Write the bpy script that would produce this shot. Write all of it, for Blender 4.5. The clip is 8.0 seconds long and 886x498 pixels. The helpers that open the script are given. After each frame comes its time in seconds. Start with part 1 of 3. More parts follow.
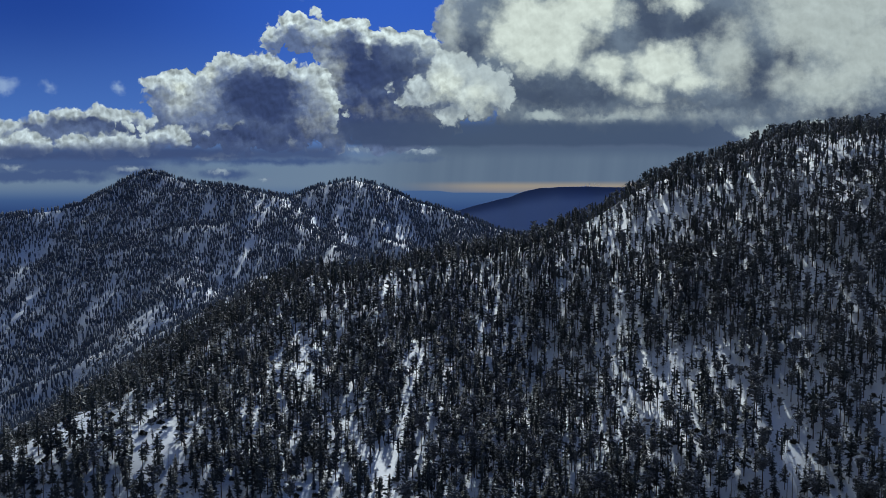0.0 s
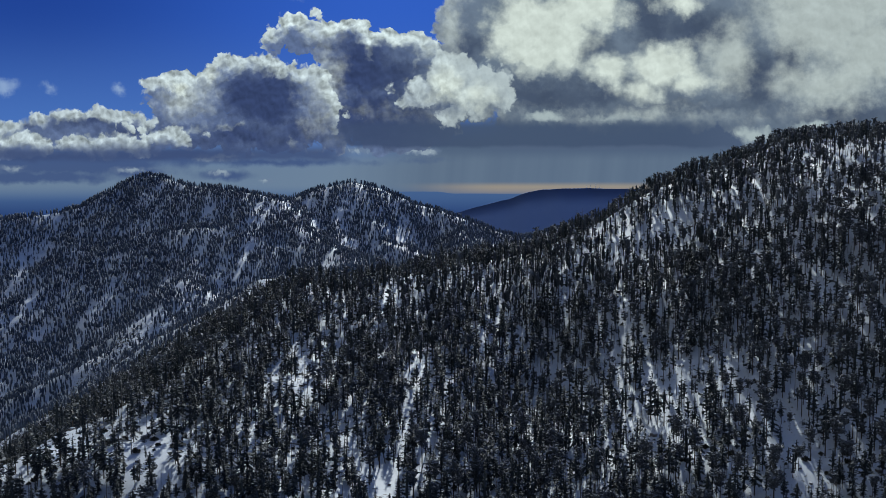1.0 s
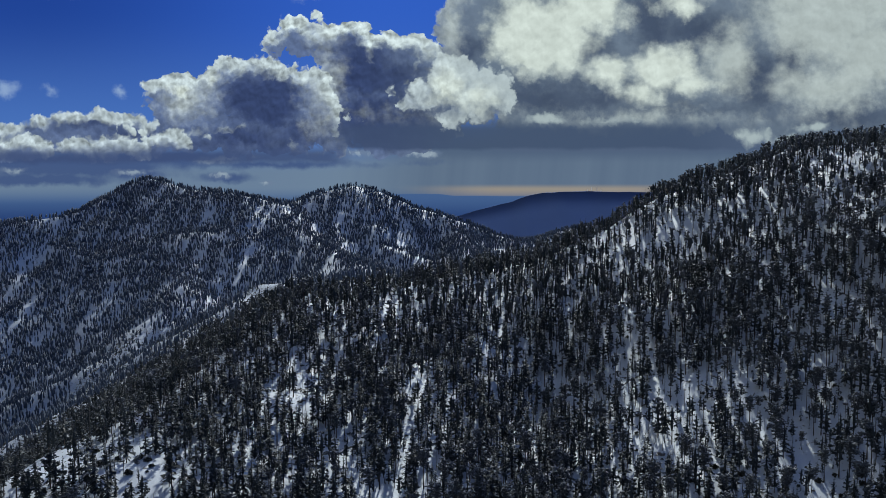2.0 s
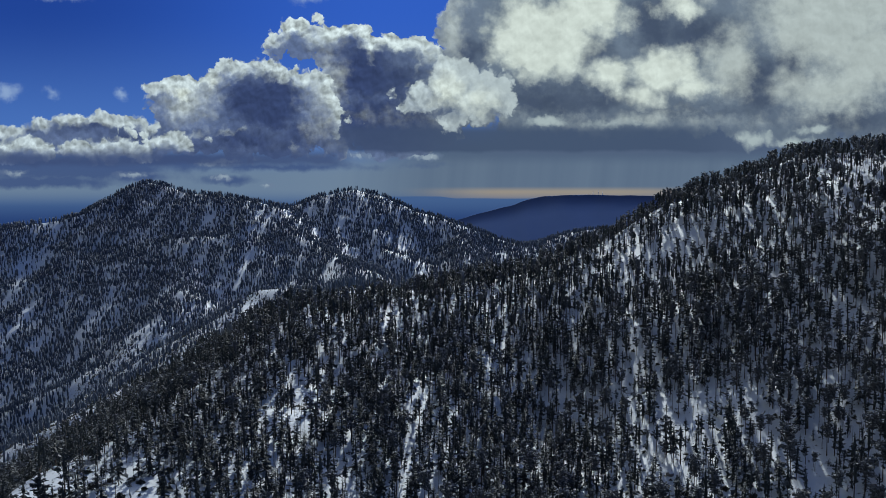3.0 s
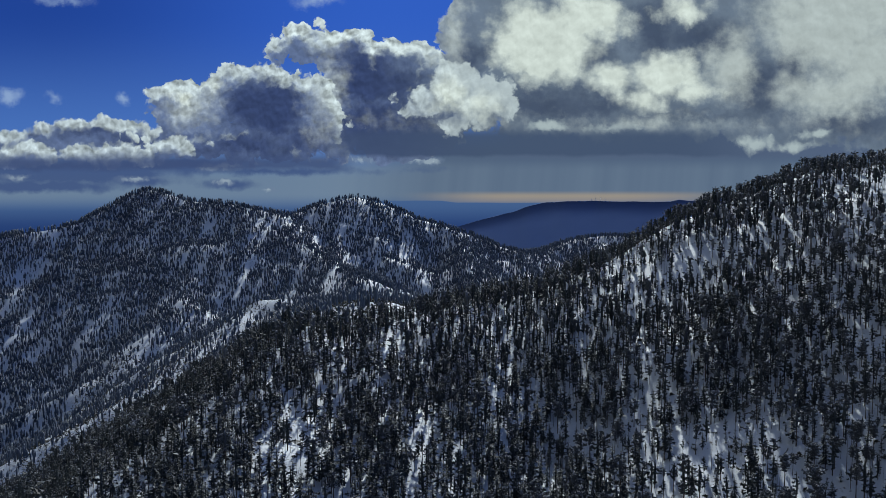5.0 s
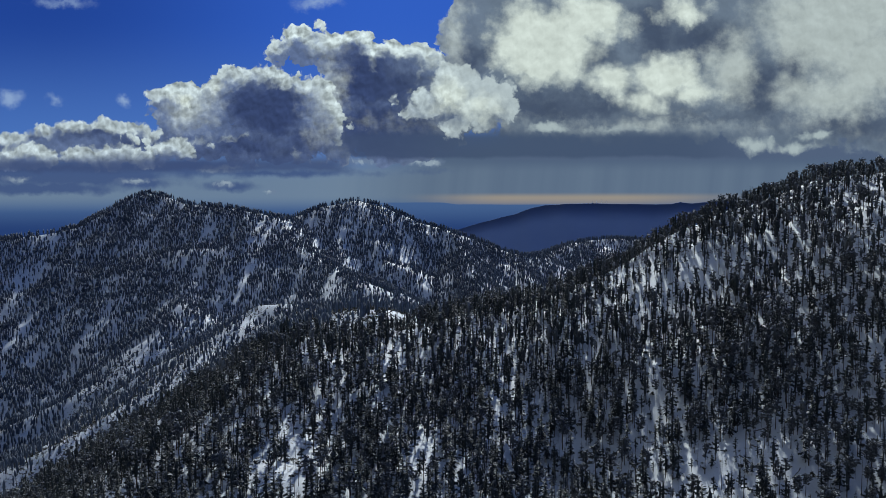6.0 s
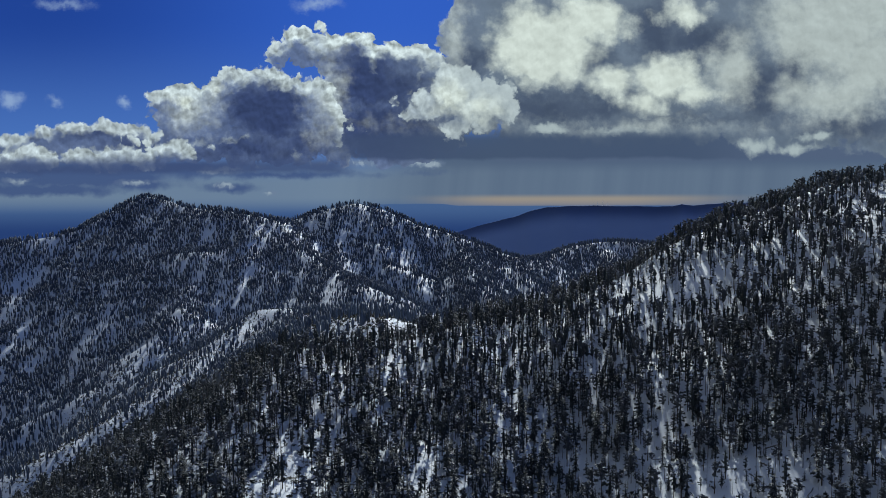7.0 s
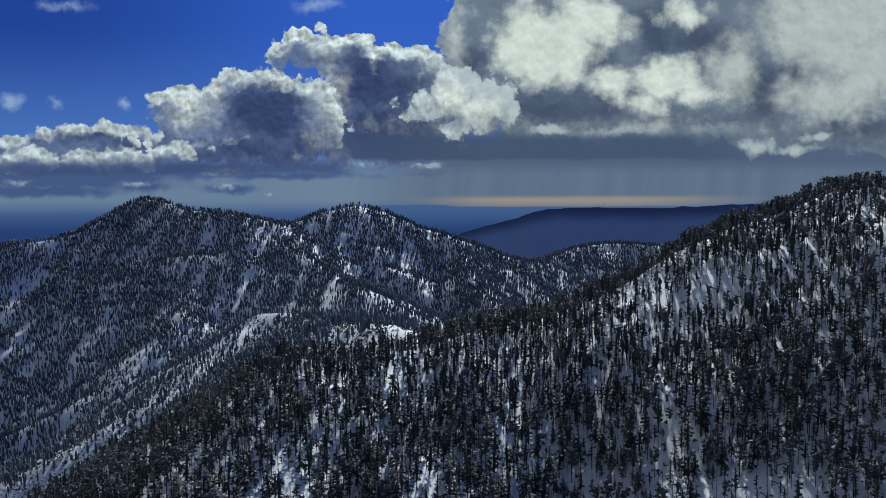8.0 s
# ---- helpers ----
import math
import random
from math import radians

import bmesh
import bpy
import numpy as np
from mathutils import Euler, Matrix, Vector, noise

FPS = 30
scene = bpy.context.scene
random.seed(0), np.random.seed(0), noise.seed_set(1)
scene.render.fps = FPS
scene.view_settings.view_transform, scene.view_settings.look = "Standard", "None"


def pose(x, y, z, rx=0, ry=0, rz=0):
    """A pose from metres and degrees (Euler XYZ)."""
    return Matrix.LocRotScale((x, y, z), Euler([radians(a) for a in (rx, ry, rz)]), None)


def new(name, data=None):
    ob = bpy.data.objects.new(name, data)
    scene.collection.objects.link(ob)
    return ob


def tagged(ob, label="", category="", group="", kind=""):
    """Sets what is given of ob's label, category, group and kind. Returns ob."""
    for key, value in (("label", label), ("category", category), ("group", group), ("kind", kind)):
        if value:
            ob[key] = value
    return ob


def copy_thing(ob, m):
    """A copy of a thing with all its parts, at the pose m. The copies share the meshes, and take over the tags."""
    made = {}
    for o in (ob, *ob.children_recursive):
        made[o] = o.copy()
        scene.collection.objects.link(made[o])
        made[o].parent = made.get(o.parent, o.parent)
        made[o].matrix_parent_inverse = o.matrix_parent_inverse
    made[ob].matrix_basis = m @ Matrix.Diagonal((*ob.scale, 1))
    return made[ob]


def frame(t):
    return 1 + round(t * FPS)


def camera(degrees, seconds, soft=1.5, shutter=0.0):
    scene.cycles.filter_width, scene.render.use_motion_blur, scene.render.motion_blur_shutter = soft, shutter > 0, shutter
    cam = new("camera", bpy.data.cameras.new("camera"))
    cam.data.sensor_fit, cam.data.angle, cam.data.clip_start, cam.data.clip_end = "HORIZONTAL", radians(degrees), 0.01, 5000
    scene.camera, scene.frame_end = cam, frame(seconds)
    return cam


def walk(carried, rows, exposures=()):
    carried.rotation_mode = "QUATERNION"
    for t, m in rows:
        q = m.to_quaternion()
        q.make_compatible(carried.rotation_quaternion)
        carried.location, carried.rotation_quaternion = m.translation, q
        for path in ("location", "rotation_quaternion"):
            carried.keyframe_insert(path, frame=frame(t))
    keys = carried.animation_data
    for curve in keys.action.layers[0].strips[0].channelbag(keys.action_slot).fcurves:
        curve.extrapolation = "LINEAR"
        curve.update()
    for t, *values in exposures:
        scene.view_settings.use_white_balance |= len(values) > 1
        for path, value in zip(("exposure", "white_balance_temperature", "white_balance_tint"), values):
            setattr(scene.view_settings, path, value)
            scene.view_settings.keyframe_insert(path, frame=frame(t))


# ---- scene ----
# The drone: a slow climb ahead over the snowy forest
cam = camera(55.0, 8.0, soft=0.5)
METRES, EYE, TILT, LEAN, TURN = 100.0, 120.0, -4.5, 0.0, 0.0
ROWS = [
    (0.0, 0.0000, 0.0000, 0.0000, 0.000, 0.000, 0.000),
    (0.5, -0.0021, 0.0531, 0.0239, 0.012, 0.022, 0.016),
    (1.0, -0.0044, 0.1068, 0.0492, 0.028, 0.064, 0.030),
    (1.5, -0.0070, 0.1615, 0.0769, 0.050, 0.135, 0.036),
    (3.0, -0.0157, 0.3288, 0.1623, 0.138, 0.384, 0.020),
    (3.5, -0.0187, 0.3851, 0.1910, 0.169, 0.463, 0.012),
    (4.0, -0.0220, 0.4415, 0.2199, 0.199, 0.537, 0.007),
    (4.5, -0.0256, 0.4980, 0.2489, 0.224, 0.606, 0.012),
    (6.0, -0.0360, 0.6675, 0.3347, 0.279, 0.788, 0.062),
    (6.5, -0.0391, 0.7240, 0.3632, 0.295, 0.838, 0.083),
    (7.0, -0.0420, 0.7807, 0.3913, 0.310, 0.879, 0.106),
    (7.5, -0.0445, 0.8376, 0.4185, 0.327, 0.914, 0.131),
    (8.0, -0.0470, 0.8945, 0.4445, 0.343, 0.945, 0.157),
]
walk(cam, [(t, pose(0, 0, EYE, TILT, LEAN, TURN) @ pose(METRES * x, METRES * y, METRES * z, 90 + pitch, roll, yaw)) for t, x, y, z, yaw, pitch, roll in ROWS],
     exposures=[(0.0, 0.0, 6150, 4), (8.0, 0.0, 6150, 4)])

# ---- light ----
SUN_AZIMUTH, SUN_HEIGHT = 6.0, 32.0    # degrees to the right of straight ahead, degrees above level
SKY = 1.0

sun = new("sun", bpy.data.lights.new("sun", "SUN"))
sun.data.energy, sun.data.angle, sun.data.color = 3.1, radians(2.0), (0.97, 0.97, 0.94)
sun.matrix_world = pose(0, 0, 400, 90 - SUN_HEIGHT, 0, 180 - SUN_AZIMUTH)


class Graph:
    """Small helper that wires shader nodes."""

    def __init__(self, tree):
        self.tree = tree
        tree.nodes.clear()

    def node(self, kind):
        return self.tree.nodes.new(kind)

    def put(self, socket, value):
        if isinstance(value, bpy.types.NodeSocket):
            self.tree.links.new(value, socket)
        elif value is not None:
            socket.default_value = value

    def math(self, op, a, b=None, c=None, clamp=False):
        n = self.node("ShaderNodeMath")
        n.operation, n.use_clamp = op, clamp
        for s, v in zip(n.inputs, (a, b, c)):
            self.put(s, v)
        return n.outputs[0]

    def vec(self, op, a, b=None):
        n = self.node("ShaderNodeVectorMath")
        n.operation = op
        for s, v in zip(n.inputs, (a, b)):
            self.put(s, v)
        return n.outputs["Value"] if op in ("LENGTH", "DOT_PRODUCT", "DISTANCE") else n.outputs[0]

    def xyz(self, x, y, z):
        n = self.node("ShaderNodeCombineXYZ")
        for s, v in zip(n.inputs, (x, y, z)):
            self.put(s, v)
        return n.outputs[0]

    def split(self, v):
        n = self.node("ShaderNodeSeparateXYZ")
        self.put(n.inputs[0], v)
        return n.outputs

    def noise(self, at, scale, detail=4.0, rough=0.55, kind="FBM"):
        n = self.node("ShaderNodeTexNoise")
        n.noise_dimensions, n.noise_type = "3D", kind
        self.put(n.inputs["Vector"], at)
        self.put(n.inputs["Scale"], scale)
        self.put(n.inputs["Detail"], detail)
        self.put(n.inputs["Roughness"], rough)
        return n.outputs["Fac"], n.outputs["Color"]

    def step(self, x, lo, hi):
        """0 below lo, 1 above hi, smooth between; lo may be the greater."""
        n = self.node("ShaderNodeMapRange")
        n.interpolation_type = "SMOOTHSTEP"
        for s, v in zip(n.inputs, (x, lo, hi, 0.0, 1.0)):
            self.put(s, v)
        return n.outputs[0]

    def mix(self, f, a, b, blend="MIX"):
        n = self.node("ShaderNodeMix")
        n.data_type, n.blend_type = "RGBA", blend
        self.put(n.inputs[0], f)
        for s, v in zip((n.inputs[6], n.inputs[7]), (a, b)):
            self.put(s, (*v, 1.0) if isinstance(v, tuple) and len(v) == 3 else v)
        return n.outputs[2]


def srgb(r, g, b):
    return tuple((c / 255 / 12.92) if c < 10 else ((c / 255 + 0.055) / 1.055) ** 2.4 for c in (r, g, b))


# The sky: Nishita blue with broken cumulus against the light, a grey shower and the hazy plain at the horizon.
# Clouds lie on a plane straight ahead, in thousandths of 1.506 times its distance: (x, y, half width, half height).
LOW_BACK = [(30, 254, 105, 28), (140, 240, 110, 34), (240, 240, 95, 29), (312, 244, 44, 20), (180, 262, 180, 26)]
LOW_FRONT = [(40, 272, 78, 24), (150, 272, 52, 20), (215, 266, 80, 22), (290, 254, 62, 18)]
MIDDLE = [(325, 185, 62, 54), (298, 166, 36, 26), (430, 165, 82, 58), (515, 180, 80, 60), (562, 215, 44, 66), (430, 242, 175, 40), (290, 252, 70, 24)]
TOWER = [(494, 80, 24, 22), (545, 72, 52, 32), (620, 86, 70, 42), (700, 108, 78, 38), (755, 124, 50, 38), (640, 155, 70, 80), (690, 222, 140, 60), (750, 170, 70, 60), (800, 195, 60, 46), (600, 246, 60, 36)]
MASS = [(1020, 100, 70, 50), (1450, 222, 220, 36), (1260, 226, 110, 24), (868, 60, 94, 100), (960, 45, 130, 80), (1080, 20, 160, 90), (980, 150, 190, 60), (1180, 110, 170, 90), (1330, 60, 190, 130), (1500, 90, 220, 150),
        (1420, 185, 190, 60), (1150, 205, 330, 44), (1700, 60, 300, 240), (1300, -110, 520, 170), (1000, -60, 220, 90)]
VEIL = [(806, 152, 52, 48), (748, 182, 50, 20), (812, 214, 36, 20), (866, 172, 50, 40)]
FLATS = [(640, 279, 56, 8), (748, 281, 34, 9), (384, 291, 36, 9), (460, 283, 20, 4), (236, 313, 30, 5), (560, 280, 20, 7), (398, 318, 18, 6), (476, 330, 14, 3), (30, 310, 26, 6)]
BROOD = [(400, 322, 40, 8), (110, 304, 200, 16), (60, 326, 150, 10), (470, 299, 170, 5), (240, 318, 60, 8), (300, 288, 130, 10)]
WISPS = [(15, 166, 24, 14), (90, 168, 12, 9), (218, 172, 11, 11), (558, -4, 36, 12), (300, -50, 160, 20), (110, -6, 40, 8)]
DARK = [(645, 140, 62, 50), (700, 150, 50, 34), (690, 225, 120, 46), (600, 104, 40, 12), (190, 232, 80, 12), (470, 195, 70, 58), (440, 255, 140, 20), (540, 245, 60, 20), (960, 178, 80, 30), (835, 96, 44, 22), (1240, 60, 70, 32), (1160, 45, 40, 50), (1340, 150, 44, 56), (1250, 206, 190, 9),
        (1060, 180, 110, 20), (1510, 220, 110, 24), (850, 232, 80, 26), (1000, 258, 200, 20), (1050, 90, 30, 26), (1400, 120, 30, 40)]
GLOW = [(318, 164, 32, 22), (350, 138, 30, 14), (578, 168, 12, 34), (798, 158, 46, 36), (850, 178, 40, 26), (960, 78, 100, 66), (1040, 28, 80, 46), (925, 36, 50, 40), (1180, 128, 62, 44), (1090, 132, 44, 26), (1210, 18, 46, 24), (1225, 160, 50, 16), (1140, 178, 40, 20)]
CUMULUS = [(1338, 250, 40, 13), (1405, 254, 42, 10), (968, 219, 36, 9), (1072, 222, 44, 5), (1452, 232, 30, 6)]
SHEEN = [(1470, 40, 130, 80), (1560, 90, 90, 80), (1480, 160, 90, 44), (1300, 110, 40, 60), (1640, -40, 240, 120), (575, 170, 22, 60), (330, 172, 42, 40), (800, 40, 18, 60), (1150, 222, 110, 8)]


def sky_world():
    world = bpy.data.worlds.new("sky")
    scene.world = world
    world.use_nodes = True
    g = Graph(world.node_tree)
    way = g.node("ShaderNodeTexCoord").outputs["Generated"]
    dx, dy, dz = g.split(way)
    c, s = math.cos(radians(TILT)), math.sin(radians(TILT))
    ahead = g.math("ADD", g.math("MULTIPLY", dy, c), g.math("MULTIPLY", dz, s))
    up = g.math("ADD", g.math("MULTIPLY", dy, -s), g.math("MULTIPLY", dz, c))
    near = g.math("MAXIMUM", ahead, 0.2)
    u = g.math("ADD", g.math("MULTIPLY", g.math("DIVIDE", dx, near), 1506.0), 789.0)
    v = g.math("SUBTRACT", 455.0, g.math("MULTIPLY", g.math("DIVIDE", up, near), 1506.0))
    at = g.xyz(u, v, 0.0)
    LIGHT = (9.0, -24.0, 0.0)      # the way to the sun in that plane

    def times(a, k):
        return g.math("MULTIPLY", a, k)

    def bubbles(p, size, detail):
        n = g.node("ShaderNodeTexVoronoi")
        n.voronoi_dimensions, n.feature, n.normalize = "2D", "F1", False
        for key, value in (("Vector", p), ("Scale", 1.0 / size), ("Detail", detail), ("Roughness", 0.55), ("Randomness", 1.0)):
            g.put(n.inputs[key], value)
        return g.math("SUBTRACT", 0.95, n.outputs["Distance"])

    # turns of warp, large and small, and cauliflower heads
    big = g.vec("SUBTRACT", g.noise(at, 0.010, 3.0, 0.5)[1], (0.5, 0.5, 0.5))
    curl = g.vec("SUBTRACT", g.noise(at, 0.05, 6.0, 0.62)[1], (0.5, 0.5, 0.5))

    def warped(a, b):
        return g.vec("ADD", at, g.vec("ADD", g.vec("MULTIPLY", big, (a, a, 0.0)), g.vec("MULTIPLY", curl, (b, b, 0.0))))

    crisp, soft = warped(26.0, 22.0), warped(60.0, 56.0)
    lifted = g.vec("ADD", crisp, LIGHT)
    heads = times(bubbles(crisp, 44.0, 2.6), 26.0)
    heads_up = times(bubbles(lifted, 44.0, 2.6), 26.0)
    small = bubbles(warped(26.0, 14.0), 24.0, 2.0)
    small_up = bubbles(g.vec("ADD", warped(26.0, 14.0), (3.0, -7.0, 0.0)), 24.0, 2.0)
    east = g.step(u, 620.0, 900.0)
    puff = times(g.math("SUBTRACT", small, small_up), g.math("SUBTRACT", 1.0, times(east, 0.85)))
    fbm = g.noise(at, 0.022, 8.0, 0.58)[0]
    wide = g.noise(g.vec("MULTIPLY", at, (1.0, 1.3, 1.0)), 0.0085, 5.0, 0.55)[0]
    grain = g.math("SUBTRACT", fbm, 0.5)
    slab = g.math("SUBTRACT", wide, 0.5)

    def lobes(p, rows):
        """How deep inside the lobes a place lies."""
        best = None
        for x, y, w, h in rows:
            q = g.vec("LENGTH", g.vec("MULTIPLY", g.vec("SUBTRACT", p, (x, y, 0.0)), (1 / w, 1 / h, 0.0)))
            d = times(g.math("SUBTRACT", 1.0, q), min(w, h))
            best = d if best is None else g.math("SMOOTH_MAX", best, d, 7.0)
        return best

    # clear sky, deeper to the left and overhead
    sky = g.node("ShaderNodeTexSky")
    sky.sky_type, sky.sun_disc, sky.sun_elevation, sky.sun_rotation = "NISHITA", False, radians(SUN_HEIGHT), radians(SUN_AZIMUTH)
    sky.altitude, sky.air_density, sky.dust_density, sky.ozone_density = 2300.0, 1.0, 0.2, 2.0
    clear = g.mix(1.0, sky.outputs[0], (0.010, 0.024, 0.062), "MULTIPLY")
    blue = g.mix(g.step(v, 275.0, 10.0), srgb(80, 112, 178), g.mix(g.step(u, 60.0, 700.0), srgb(33, 58, 136), srgb(55, 93, 190)))
    colour = g.mix(0.8, clear, blue)

    # pale haze low down, shafts of light under the shower, a strip of amber, then the far plain
    colour = g.mix(g.step(v, 240.0, 318.0), colour, srgb(108, 126, 150))
    colour = g.mix(times(g.step(u, 560.0, 800.0), g.step(v, 205.0, 272.0)), colour, srgb(84, 99, 123))
    shafts = times(g.noise(g.xyz(g.math("ADD", u, times(v, 0.12)), 0.0, 0.0), 0.021, 3.0)[0], times(g.step(v, 275.0, 300.0), g.step(u, 430.0, 640.0)))
    colour = g.mix(times(shafts, 0.55), colour, srgb(122, 138, 155))
    amber = times(g.step(g.math("ABSOLUTE", g.math("SUBTRACT", v, 348.0)), 15.0, 3.0), times(g.step(u, 690.0, 900.0), g.step(u, 1400.0, 1080.0)))
    colour = g.mix(times(amber, 0.75), colour, srgb(172, 154, 130))
    edge = g.math("ADD", v, times(g.split(big)[0], 5.0))
    plain = g.mix(g.step(v, 352.0, 405.0), srgb(70, 95, 138), srgb(40, 62, 112))
    rise = g.math("ADD", 355.5, times(times(g.step(u, 815.0, 770.0), g.step(u, 560.0, 700.0)), -4.5))
    line = times(g.step(g.math("SUBTRACT", edge, rise), -1.5, 1.5), g.step(u, 480.0, 640.0))
    colour = g.mix(g.math("MAXIMUM", line, g.step(v, 338.0, 372.0)), colour, plain)

    # brightness inside the clouds: grey where thick, pale where the sun shines through
    dark = g.step(g.math("ADD", lobes(soft, DARK), g.math("ADD", times(grain, 26.0), times(slab, 40.0))), -26.0, 26.0)
    glow = g.step(g.math("ADD", lobes(crisp, GLOW), g.math("ADD", times(heads, 0.6), g.math("ADD", times(slab, 34.0), times(grain, 46.0)))), -10.0, 24.0)
    sheen = g.step(g.math("ADD", lobes(soft, SHEEN), g.math("ADD", times(grain, 90.0), times(slab, 70.0))), -30.0, 40.0)
    glow = g.math("MAXIMUM", glow, times(sheen, 0.6))
    slate = g.mix(east, srgb(56, 68, 105), srgb(72, 83, 104))
    middle = g.mix(east, srgb(98, 112, 146), srgb(108, 120, 136))
    bright = srgb(208, 214, 205)

    def cloud(colour, rows, edge, rim, lit, rough=1.0):
        """A cloud over colour: silver where little of it stands between a place and the sun."""
        body = g.math("ADD", lobes(crisp, rows), times(heads, rough))
        above = g.math("ADD", lobes(lifted, rows), times(heads_up, rough))
        top = times(g.step(above, rim, -10.0), lit)
        tone = g.mix(dark, middle, slate)
        tone = g.mix(glow, tone, bright)
        tone = g.mix(top, tone, srgb(196, 205, 205))
        shade = g.math("ADD", 1.0, times(puff, g.math("ADD", 0.35, times(g.math("MAXIMUM", top, glow), 0.6))))
        tone = g.mix(1.0, tone, g.math("MAXIMUM", shade, 0.45), "MULTIPLY")
        tone = g.mix(1.0, tone, g.math("ADD", 1.0, times(grain, times(east, 0.5))), "MULTIPLY")
        return g.mix(g.step(body, 0.0, edge), colour, tone)

    # strips of small cloud low down, the clouds, then the level dark floor of the shower
    brood = g.math("ADD", lobes(warped(20.0, 14.0), BROOD), times(grain, 16.0))
    colour = g.mix(times(g.step(brood, -5.0, 5.0), 0.85), colour, srgb(62, 80, 124))
    flat = g.math("ADD", lobes(warped(16.0, 12.0), FLATS), times(heads, 0.25))
    colour = g.mix(times(g.step(flat, -2.0, 7.0), 0.8), colour, g.mix(g.step(g.math("ADD", flat, times(puff, 20.0)), 0.0, 9.0), srgb(112, 126, 150), srgb(158, 170, 182)))
    wisp = g.math("ADD", lobes(warped(30.0, 34.0), WISPS), times(grain, 20.0))
    colour = g.mix(times(g.step(wisp, -6.0, 14.0), 0.7), colour, srgb(160, 180, 210))
    colour = cloud(colour, TOWER, 4.0, 18.0, 1.0)
    colour = cloud(colour, LOW_BACK, 5.0, 4.0, 0.75, 0.5)
    colour = cloud(colour, MIDDLE, 5.0, 14.0, 0.85, 0.9)
    colour = cloud(colour, LOW_FRONT, 6.0, 16.0, 0.8, 0.6)
    colour = g.mix(times(times(g.step(v, 262.0, 284.0), g.step(g.math("ADD", v, times(grain, 18.0)), 302.0, 290.0)), times(g.step(u, 640.0, 580.0), 0.85)), colour, srgb(64, 78, 116))
    colour = g.mix(times(g.step(u, 840.0, 920.0), g.step(v, 285.0, 268.0)), colour, srgb(84, 97, 122))
    colour = cloud(colour, MASS, 10.0, 12.0, 0.6)
    floor = times(times(g.step(v, 215.0, 240.0), g.step(g.math("ADD", v, g.math("ADD", times(g.split(big)[1], 14.0), times(grain, 10.0))), 277.0, 269.0)), times(g.step(u, 560.0, 640.0), g.step(u, 1420.0, 1180.0)))
    colour = g.mix(times(floor, 0.92), colour, g.mix(east, srgb(64, 77, 108), srgb(70, 84, 109)))
    colour = cloud(colour, VEIL, 8.0, 46.0, 0.8)
    colour = g.mix(times(g.step(g.math("ADD", lobes(crisp, CUMULUS), times(heads, 0.5)), -2.0, 12.0), 0.85), colour, srgb(178, 188, 188))

    # overhead and behind the drone: broken grey cloud
    cover = g.math("MAXIMUM", g.step(v, -350.0, -800.0), g.step(ahead, 0.35, 0.15))
    field = g.noise(way, 3.0, 6.0, 0.6)[0]
    colour = g.mix(cover, colour, g.mix(g.step(g.math("SUBTRACT", field, times(dx, 0.3)), 0.36, 0.66), srgb(54, 80, 134), srgb(112, 114, 116)))
    out = g.node("ShaderNodeBackground")
    g.put(out.inputs[0], colour)
    out.inputs[1].default_value = SKY
    g.put(g.node("ShaderNodeOutputWorld").inputs[0], out.outputs[0])


sky_world()

# ---- materials ----
def material(name, rough=0.8):
    m = bpy.data.materials.new(name)
    m.use_nodes = True
    g = Graph(m.node_tree)
    bsdf = g.node("ShaderNodeBsdfPrincipled")
    bsdf.inputs["Roughness"].default_value = rough
    g.put(g.node("ShaderNodeOutputMaterial").inputs[0], bsdf.outputs[0])
    return m, g, bsdf


def bumped(g, bsdf, height, strength, distance):
    b = g.node("ShaderNodeBump")
    b.inputs["Strength"].default_value, b.inputs["Distance"].default_value = strength, distance
    g.put(b.inputs["Height"], height)
    g.put(bsdf.inputs["Normal"], b.outputs[0])


def snow_ground():
    m, g, bsdf = material("snow_ground", 0.65)
    at = g.node("ShaderNodeNewGeometry").outputs["Position"]
    n1 = g.noise(at, 0.02, 5.0)[0]
    n2 = g.noise(at, 0.35, 5.0, 0.65)[0]
    n3 = g.noise(at, 1.6, 3.0)[0]
    snow = g.mix(n1, (0.72, 0.76, 0.82), (0.8, 0.83, 0.88))
    earth = g.mix(n3, (0.05, 0.042, 0.036), (0.13, 0.11, 0.095))
    # stones, scrub and litter that stand through the snow
    bare = g.step(g.math("ADD", g.math("MULTIPLY", n2, 0.8), g.math("MULTIPLY", n1, 0.35)), 0.66, 0.74)
    g.put(bsdf.inputs["Base Color"], g.mix(bare, snow, earth))
    bumped(g, bsdf, g.math("ADD", g.math("MULTIPLY", n2, 0.8), g.math("MULTIPLY", n3, 0.2)), 0.22, 1.2)
    return m


def bark(name, dark, light):
    m, g, bsdf = material(name, 0.9)
    at = g.node("ShaderNodeTexCoord").outputs["Object"]
    n = g.noise(g.vec("MULTIPLY", at, (6.0, 6.0, 1.2)), 1.0, 5.0)[0]
    own = g.node("ShaderNodeObjectInfo").outputs["Random"]
    col = g.mix(g.math("ADD", g.math("MULTIPLY", n, 0.8), g.math("MULTIPLY", own, 0.2)), dark, light)
    g.put(bsdf.inputs["Base Color"], col)
    bumped(g, bsdf, n, 0.6, 0.05)
    return m


